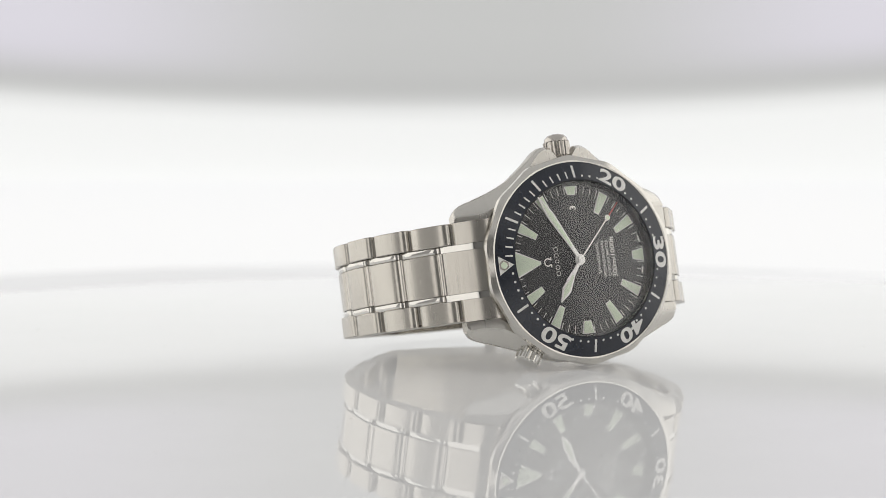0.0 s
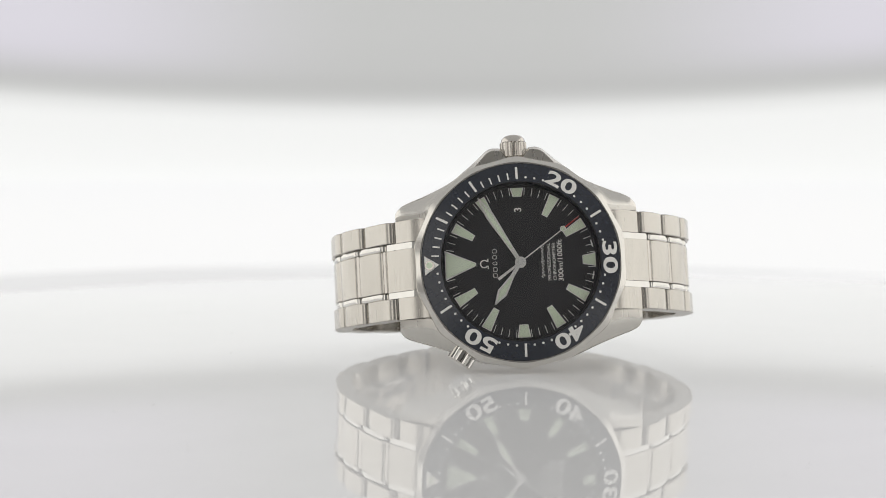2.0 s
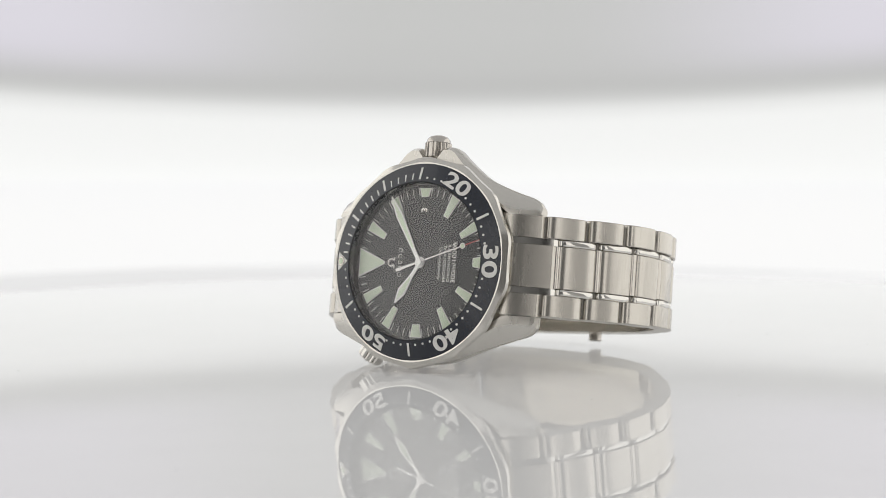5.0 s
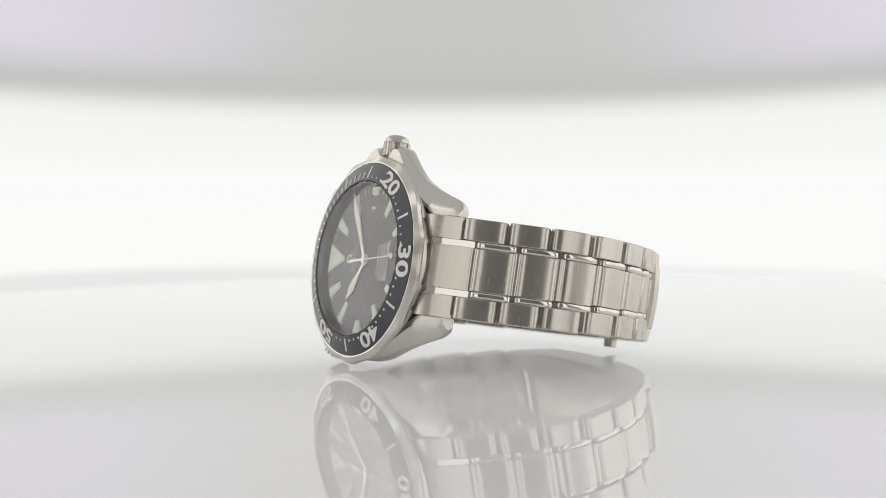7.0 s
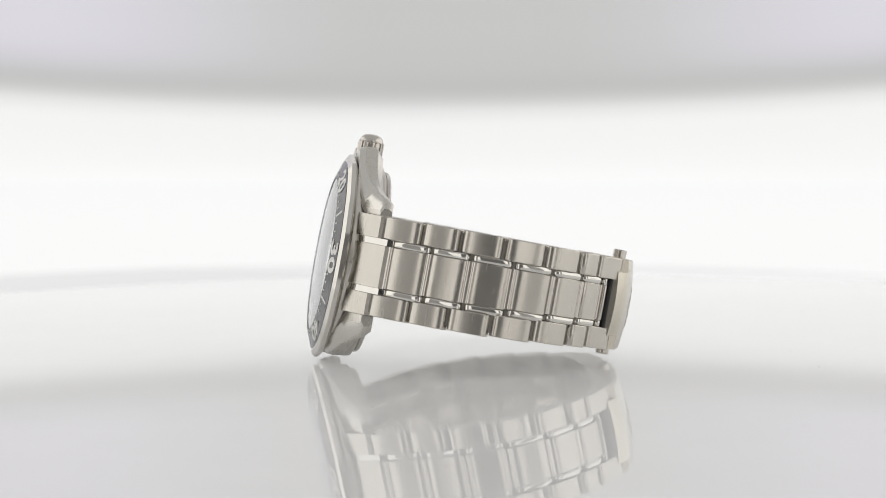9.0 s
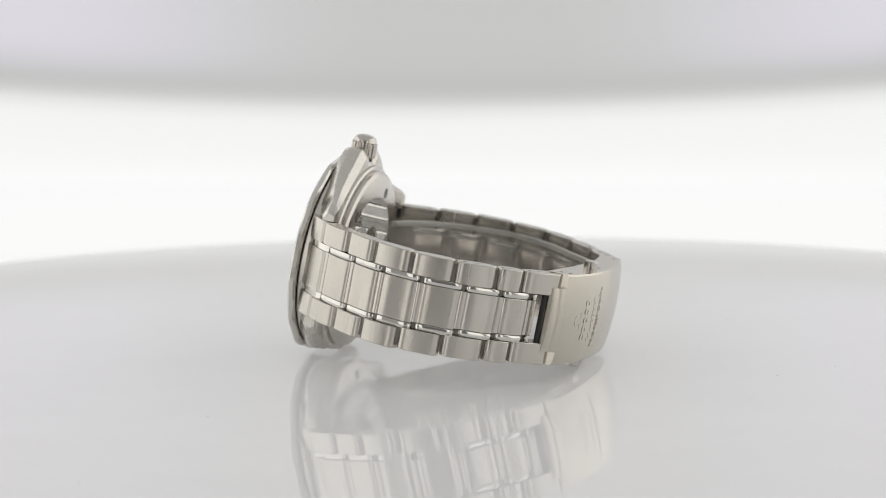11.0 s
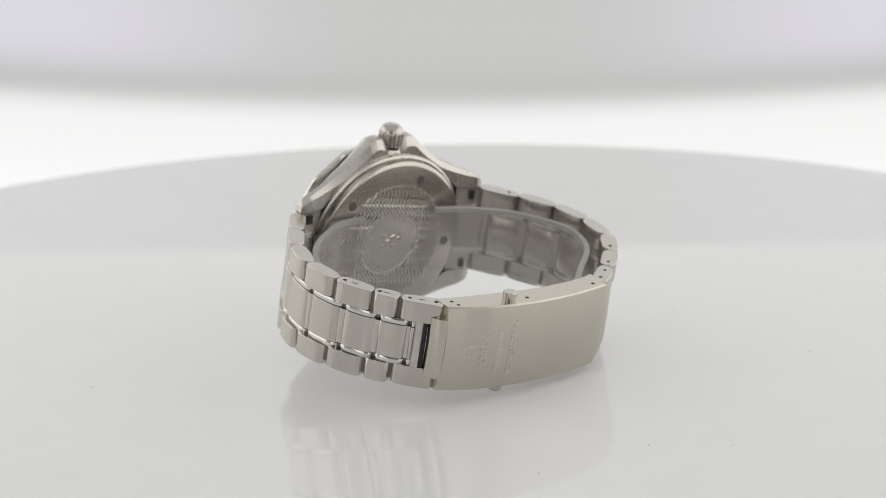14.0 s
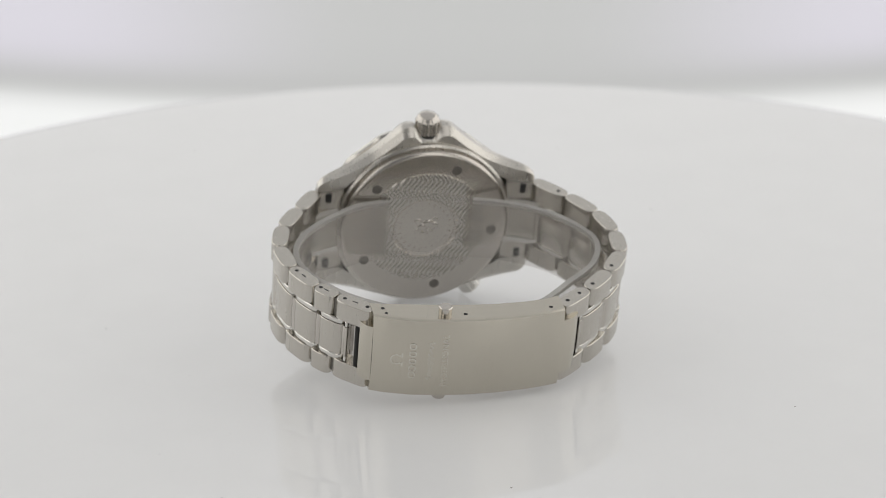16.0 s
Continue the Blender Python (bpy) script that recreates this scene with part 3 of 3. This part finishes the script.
# stem and valve neck take the recess black, as shade in their gaps
part("crown_stem", rod(bmesh.new(), (20.0, 0, -5.4), (22.0, 0, -5.4), 2.2, 32), SHADE_AND_GASKET_BLACK, crown)
va = math.radians(304.5)
vd = Vector((math.sin(va), math.cos(va), 0))
valve = wpart("valve", rod(bmesh.new(), vd * 20.3 + Vector((0, 0, -5.4)), vd * 23.7 + Vector((0, 0, -5.4)), 2.6, 64, 0.3, 14, 0.26), POLISHED, "fluted polished helium valve", angle=30)
part("valve_neck", rod(bmesh.new(), vd * 18.5 + Vector((0, 0, -5.4)), vd * 20.8 + Vector((0, 0, -5.4)), 1.9, 24), SHADE_AND_GASKET_BLACK, valve)

# case back
back = wpart("case_back", lathe([(0.0005, -10.25), (18.2, -10.25), (18.8, -10.12), (19.1, -9.8), (19.15, -9.3), (18.9, -9.2), (18.9, -8.7), (0.0005, -8.7)], 128), SATIN, "round screwed steel case back with wave relief")
for k in range(5):
    a = math.radians(66 + 72 * k)
    p = Vector((15.5 * math.sin(a), 15.5 * math.cos(a), 0))
    # a flat darkened disc paints the shade inside each key hole
    hole = part("key_hole", lathe([(0.0005, -10.262), (0.80, -10.262), (1.0, -10.30), (1.12, -10.26), (1.12, -10.1), (0.0005, -10.1)], 24), [SHADE_STEEL], back, "round key hole, its shade a darkened disc")
    hole.matrix_basis = Matrix.Translation(p * MM)
bm = bmesh.new()
for k in range(-14, 15):
    run = []
    for j in range(-116, 117):
        x = j * 0.12
        y = k * 1.02 + 0.85 * math.sin(x * 1.17 + 0.18 * k)
        ok = 7.4 < math.hypot(x, y) < 13.8
        if ok:
            run.append((x, y))
        if (not ok or j == 116) and run:
            if len(run) > 4:
                loft(bm, [[(x, y - 0.30, -10.24), (x, y - 0.10, -10.60), (x, y + 0.10, -10.60), (x, y + 0.30, -10.24)] for x, y in run])
            run = []
part("wave_relief", bm, POLISHED, back, "raised wavy relief lines", angle=25)
bm = lathe([(6.7, -10.24), (6.8, -10.40), (7.05, -10.40), (7.15, -10.24)], 72)
for k in range(26):
    a = 2 * math.pi * k / 26
    moved(prism([(-0.14, -0.4), (0.14, -0.4), (0.14, 0.4), (-0.14, 0.4)], -10.24, -10.36, bm=(b2 := bmesh.new())), pose(0, 0, 0, 0, 0, math.degrees(a)) @ Matrix.Translation((0, 5.8, 0)))
    me = bpy.data.meshes.new("bar")
    b2.to_mesh(me)
    bm.from_mesh(me)
    b2.free()
    bpy.data.meshes.remove(me)
for x, y, r in ((0.4, 1.9, 1.0), (0.9, 0.7, 1.1), (0.1, -0.6, 1.0), (-0.9, -1.5, 0.8), (-1.5, -0.6, 0.55), (-1.2, 1.2, 0.7), (1.9, 2.2, 0.6), (1.6, -1.6, 0.7)):
    loft(bm, [[(x + r * q * math.cos(k * 0.628), y + r * q * 1.2 * math.sin(k * 0.628), z) for k in range(10)] for q, z in ((1, -10.24), (0.8, -10.44), (0.4, -10.52))])
part("medallion", bm, SATIN, back, "round medallion with plain raised shapes")

# ---- bracelet ----
LEFT = [(-24.6, -8.7), (-29.9, -16.0), (-34.6, -22.9), (-36.9, -31.0), (-35.6, -39.4), (-31.7, -46.9), (-28.2, -51.2), (-21.6, -57.2)]
RIGHT = [(24.6, -8.7), (30.4, -16.2), (34.9, -23.8), (36.6, -32.4), (35.6, -40.8), (30.6, -48.0), (24.2, -54.2), (17.0, -59.6)]


def sag(z):
    """The bracelet runs slightly to the 3 o'clock side towards its clasp."""
    return 0.95 * min(max((-9 - z) / 50, 0), 1)


def half_width(z):
    return 10.0 - 0.75 * min(max((-25 - z) / 32, 0), 1)


def link_body(p, q, x0, x1, thick, gap, lift=0.0, last=False):
    """One rounded link between two joints; x0, x1: its sides. Its outline seen from the side is a lens with blunt ends."""
    p, q = Vector(p), Vector(q)
    way = (q - p).normalized()
    out = Vector((-way.y, way.x))
    if out.dot((p + q) / 2 - Vector((0, -30))) < 0:
        out = -out
    n = (q - p).length
    prof = []
    m = 18
    for sign in (1, -1):
        for i in range(m + 1):
            u = math.sin(math.pi / 2 * (2 * i / m - 1)) * sign
            blunt = 14.0 if last and u > 0 else 5.2
            full = max(1 - abs(u) ** blunt, 0.0) ** 0.42 * (1 - 0.10 * u * u)
            prof.append((n / 2 + u * (n - gap) / 2, sign * max(thick / 2 * full * (1.0 if sign > 0 else 0.95), 0.10) + lift))
    c = Vector((n / 2, lift))
    rows = []
    for x, k in ((x0, 0.93), (x0 + 0.14, 1.0), (x1 - 0.14, 1.0), (x1, 0.93)):
        row = []
        for a, b in prof:
            a2, b2 = c.x + (a - c.x) * (1 - (1 - k) * 0.4), c.y + (b - c.y) * k
            v = p + way * a2 + out * b2
            row.append((x, v.x, v.y))
        rows.append(row)
    return loft(bmesh.new(), rows)


def between(joints, s):
    """A point s joints along the row."""
    i = min(max(int(s), 0), len(joints) - 2)
    a, b = Vector(joints[i]), Vector(joints[i + 1])
    return a + (b - a) * (s - i)


def pinhole(joints, i, x, where, link):
    p, q = Vector(joints[i]), Vector(joints[i + 1])
    c = p + (q - p) * where
    # a black disc on the link's side paints the shade of a hole
    part("pin_hole", rod(bmesh.new(), (x - 0.05, c.x, c.y), (x + 0.012, c.x, c.y), 0.44, 12), SHADE_AND_GASKET_BLACK, link, "pin hole, its shade painted as a black disc", smooth=False)


for row, holes in ((LEFT, (4, 5, 6)), (RIGHT, (0, 4, 5, 6))):
    for i in range(7):
        zm = (row[i][1] + row[i + 1][1]) / 2
        o, w = sag(zm), half_width(zm)
        for s in (1, -1):
            x0, x1 = sorted((o + s * (w - 4.35), o + s * w))
            link = wpart("outer_link", link_body(row[i], row[i + 1], x0, x1, 3.7, 0.24, 0.0, i == 6), BRUSHED, angle=40)
            if s > 0 and i in holes:
                pinhole(row, i, x1, 0.2 if row is LEFT else 0.75, link)
                if row is LEFT:
                    c = Vector(row[i]) * 0.5 + Vector(row[i + 1]) * 0.5
                    d = (Vector(row[i + 1]) - Vector(row[i])).normalized()
                    e = Vector((-d.y, d.x)) * 0.14
                    tips = [c - d * 0.8 - e, c + d * 0.5 - e, c + d * 0.5 + e, c - d * 0.8 + e]
                    mark = loft(bmesh.new(), [[(xx, p.x, p.y) for p in tips] for xx in (x1 - 0.05, x1 + 0.012)])
                    part("direction_mark", mark, SHADE_AND_GASKET_BLACK, link, "small dark engraved mark", smooth=False)
                if i == 6:
                    pinhole(row, i, x1, 0.8 if row is LEFT else 0.3, link)
        # centre link and its two polished bars, set back by a third of a link
        a, b = between(row, i + 0.30), between(row, min(i + 1.30, 6.44))
        wc = w - 5.75
        wpart("centre_link", link_body(a, b, o - wc, o + wc, 3.5, 0.24), BRUSHED, angle=40)
        for s in (1, -1):
            x0, x1 = sorted((o + s * (wc + 0.06), o + s * (wc + 1.32)))
            wpart("polished_bar", link_body(a, b, x0, x1, 3.2, 0.3), POLISHED, angle=40)
        # darkened rods paint shade into the joints of the polished bars
        for s in (1, -1):
            xs = sorted((o + s * (wc + 0.1), o + s * (wc + 1.28)))
            wpart("joint_shade", rod(bmesh.new(), (xs[0], *a), (xs[1], *a), 0.55, 12), SHADE_STEEL, "darkened rod painting shade into the bar joint")
        wpart("hinge_barrel", rod(bmesh.new(), (o - wc + 0.05, *a), (o + wc - 0.05, *a), 1.2, 20), SATIN)
        # pin darkened so that the seam between links looks shaded
        wpart("hinge_pin", rod(bmesh.new(), (o - w + 0.6, *row[i]), (o + w - 0.6, *row[i]), 0.6, 16), SHADE_STEEL, "steel hinge pin, darkened as shade in the link seam")

# end links between the lugs
ends = {}
for s in (1, -1):
    prof = [(18.6, -3.5), (20.0, -3.7), (22.4, -5.4), (24.7, -7.5), (25.0, -8.6), (24.3, -9.8), (21.5, -9.4), (18.6, -8.4)]
    for x0, x1, name, mat, out in ((-10.05, -5.62, "end_link_side", BRUSHED, 0), (5.62, 10.05, "end_link_side", BRUSHED, 0), (-4.25, 4.25, "end_link_centre", BRUSHED, 1), (-5.56, -4.31, "end_link_bar", POLISHED, 1), (4.31, 5.56, "end_link_bar", POLISHED, 1)):
        pts = [(y + (1.9 if out and y > 24 else 0), z - (1.6 if out and y > 24 else 0) - (0.25 if mat is POLISHED else 0)) for y, z in prof]
        ends[s, math.copysign(1, x0 + x1), name] = wpart(name, loft(bmesh.new(), [[(x, s * y, z) for y, z in pts] for x in (x0, x1)]), mat, angle=30)

for s in (1, -1):
    for x in (1, -1):
        ob = ends[s, x, "end_link_side"]
        # black blocks stand in for the shade inside the slots
        slot = box(bmesh.new(), (min(x * 7.4, x * 9.4), min(s * 21.5, s * 22.7), -9.85), (max(x * 7.4, x * 9.4), max(s * 21.5, s * 22.7), -8.8))
        part("spring_bar_slot", slot, SHADE_AND_GASKET_BLACK, ob, "spring bar slot, a black block for its shade", smooth=False)

# clasp
CL = [(-22.3, -59.7, -55.0), (-19.5, -61.0, -55.6), (-14, -62.6, -56.4), (-8, -63.5, -57.2), (-2, -63.95, -57.9), (4, -63.95, -58.2), (10, -63.5, -58.0), (14, -62.9, -57.5), (17.3, -62.2, -56.6)]
X0, X1 = -8.35, 10.35


def clasp_at(y):
    for (a, o, i), (b, o2, i2) in zip(CL, CL[1:]):
        if y <= b:
            s = (y - a) / (b - a)
            return o + (o2 - o) * s, i + (i2 - i) * s
    return CL[-1][1:]


def crowned(x):
    """How far the clasp's outside bows across its width."""
    return -0.40 + 0.85 * ((2 * x - X0 - X1) / (X1 - X0)) ** 2


loops = []
for k in range(41):
    y = CL[0][0] + (CL[-1][0] - CL[0][0]) * k / 40
    zo, zi = clasp_at(y)
    across = [X0 + 0.3 + (X1 - X0 - 0.6) * j / 12 for j in range(13)]
    loops.append([(X0, y, zo + 0.75)] + [(x, y, zo + crowned(x)) for x in across] + [(X1, y, zo + 0.75), (X1, y, zi), (X0, y, zi)])
clasp = wpart("clasp", loft(bmesh.new(), loops), CLASP_STEEL, "brushed steel folding clasp with engraved words", angle=30)
lip = [(-24.5, -57.4), (-24.0, -58.6), (-23.3, -59.4), (-22.3, -59.95), (-22.3, -56.6), (-24.2, -56.2)]
part("clasp_lip", loft(bmesh.new(), [[(x, y + 0.25 * crowned(x), z + 0.25 + crowned(x)) for y, z in lip] for x in [X0 + 2.8 + (X1 - X0 - 5.6) * j / 10 for j in range(11)]]), CLASP_STEEL, clasp, "raised curved clasp lip")
lip2 = [(17.3, -62.2), (19.4, -61.4), (20.9, -60.0), (21.5, -58.2), (20.2, -57.4), (17.3, -58.0)]
part("clasp_lip", loft(bmesh.new(), [[(x, y, z + 0.3 + crowned(x)) for y, z in lip2] for x in [X0 + 2.8 + (X1 - X0 - 5.6) * j / 10 for j in range(11)]]), CLASP_STEEL, clasp, "raised curved clasp lip")
# black rods paint shade into the slots beside the lips
for y0, z0 in ((-24.6, -55.8), (21.1, -58.0)):
    part("clasp_slot", rod(bmesh.new(), (X0 + 3.2, y0, z0), (X1 - 3.2, y0, z0), 0.5, 16), SHADE_AND_GASKET_BLACK, clasp, "black rod as shade in the slot beside the clasp lip")
for x, d in ((X1, 1), (X0, -1)):
    part("push_button", rod(bmesh.new(), (x - d * 0.2, -7.7, -60.4), (x + d * 1.75, -7.7, -60.4), 1.4, 28, 0.18), SATIN, clasp, "round steel push button")
# black discs for the shade in the clasp's pin holes
for y, z, r in ((-20.0, -57.2, 0.42), (-19.6, -59.0, 0.36), (-3.6, -61.2, 0.42), (14.6, -60.6, 0.42)):
    part("pin_hole", rod(bmesh.new(), (X1 - 0.1, y, z), (X1 + 0.012, y, z), r, 14), SHADE_AND_GASKET_BLACK, clasp, "pin hole, its shade painted as a black disc", smooth=False)


def engraved(name, bm, y):
    """Words and marks on the clasp's outside, read towards the 3 o'clock side."""
    zo = clasp_at(y)[0]
    slope = math.degrees(math.atan((clasp_at(y + 0.8)[0] - clasp_at(y - 0.8)[0]) / 1.6))
    m = Matrix.Translation((0.9, y, zo - 0.01)) @ pose(0, 0, 0, slope)
    flip = Matrix(((1, 0, 0, 0), (0, -1, 0, 0), (0, 0, -1, 0), (0, 0, 0, 1)))
    bm = moved(bm, m @ flip)
    for v in bm.verts:
        v.co.z += crowned(v.co.x)
    return part(name, bm, ETCHED, clasp, "shallow engraving", smooth=False)


bm = bmesh.new()
loft(bm, [[(x * 2.0, y * 2.0, 0), (x * 2.0, y * 2.0, 0.05), (x * 1.6, y * 1.6, 0.05), (x * 1.6, y * 1.6, 0)] for x, y in ring])
box(bm, (-1.6, -1.35, 0), (-0.6, -1.05, 0.05))
box(bm, (0.6, -1.35, 0), (1.6, -1.05, 0.05))
engraved("maker_mark", bm, -17.6)
for k, wd in enumerate((1.5, 1.5, 1.1, 1.3, 1.4)):
    x = -3.6 + 1.75 * k
    engraved("name_bar", moved(hollow(wd, 1.5, 0.2, 0.06), Matrix.Translation((x, 0, 0))), -14.4)
engraved("script_line", scribble(9.6, 1.5, 0.2, 0.06, 8), -10.8)
engraved("words", letters("PROFESSIONAL", 1.7, 0.0, 0.09, 12.6, 1.3), -7.9)

# ---- the clear plastic sleeve that keeps the bracelet open ----
sleeve = thing("plastic_sleeve", "clear bent plastic sleeve inside the steel bracelet", "plastic sleeve")
path = [(-8.8, -11.4), (-15.0, -12.0), (-20.5, -15.0), (-26.5, -19.6), (-31.0, -25.0), (-33.2, -31.0), (-32.6, -37.5), (-29.6, -43.5), (-24.5, -49.6), (-16, -55.0), (-6, -56.7), (4, -57.5), (13, -56.4),
        (22, -48.8), (28.5, -42.8), (32.0, -36.0), (32.0, -29.5), (27.0, -21.2), (21.0, -16.4), (15.2, -13.6), (10.0, -12.2)]
fine = []
for i in range(len(path) - 1):
    p0, p1, p2, p3 = (Vector(path[min(max(j, 0), len(path) - 1)]) for j in (i - 1, i, i + 1, i + 2))
    for k in range(4):
        s = k / 4
        fine.append(0.5 * (2 * p1 + (p2 - p0) * s + (2 * p0 - 5 * p1 + 4 * p2 - p3) * s * s + (3 * p1 - p0 - 3 * p2 + p3) * s ** 3))
fine.append(Vector(path[-1]))
loops = []
for i, p in enumerate(fine):
    d = (fine[min(i + 1, len(fine) - 1)] - fine[max(i - 1, 0)]).normalized()
    nn = Vector((-d.y, d.x)) * 0.58
    o = sag(p.y)
    loops.append([(o - 7.0, p.x - nn.x, p.y - nn.y), (o + 7.4, p.x - nn.x, p.y - nn.y), (o + 7.4, p.x + nn.x, p.y + nn.y), (o - 7.0, p.x + nn.x, p.y + nn.y)])
film = part("film", loft(bmesh.new(), loops), FILM, sleeve)
rim = [[(p[0] + (0.02 if k in (1, 2) else 0), p[1], p[2]) for k, p in enumerate([(r[1][0] - 1.0, *r[1][1:]), r[1], r[2], (r[2][0] - 1.0, *r[2][1:])])] for r in loops]
film.matrix_basis = LAID
edge = part("film_edge", loft(bmesh.new(), [[(x + 0.52, y, z) for x, y, z in r] for r in rim]), FILM_EDGE, sleeve, "milky cut edge")
edge.matrix_basis = LAID
edge.visible_shadow = False
film.visible_shadow = False


# ---- what moves ----
def motions():
    walk(turntable, [(t, pose(0, 0, 0, 0, 0, spin(t))) for t in SPIN_T])
    walk(watch, [(t, pose(0, 0, 0, 0, 0, spin(t))) for t in SPIN_T])
    walk(sleeve, [(t, pose(0, 0, 0, 0, 0, spin(t))) for t in SPIN_T])
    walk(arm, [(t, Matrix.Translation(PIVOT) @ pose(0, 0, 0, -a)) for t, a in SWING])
    for hand, z, start, rate in ((hour_hand, HANDS_Z["h"], 303.6, 1 / 120), (minute_hand, HANDS_Z["m"], 59.3, 0.1), (seconds_hand, HANDS_Z["s"], 147.5, 6.0)):
        walk(hand, [(t, LAID @ pose(0, 0, z * MM, 0, 0, -(start + rate * (t - 2.5)))) for t in SPIN_T])


motions()
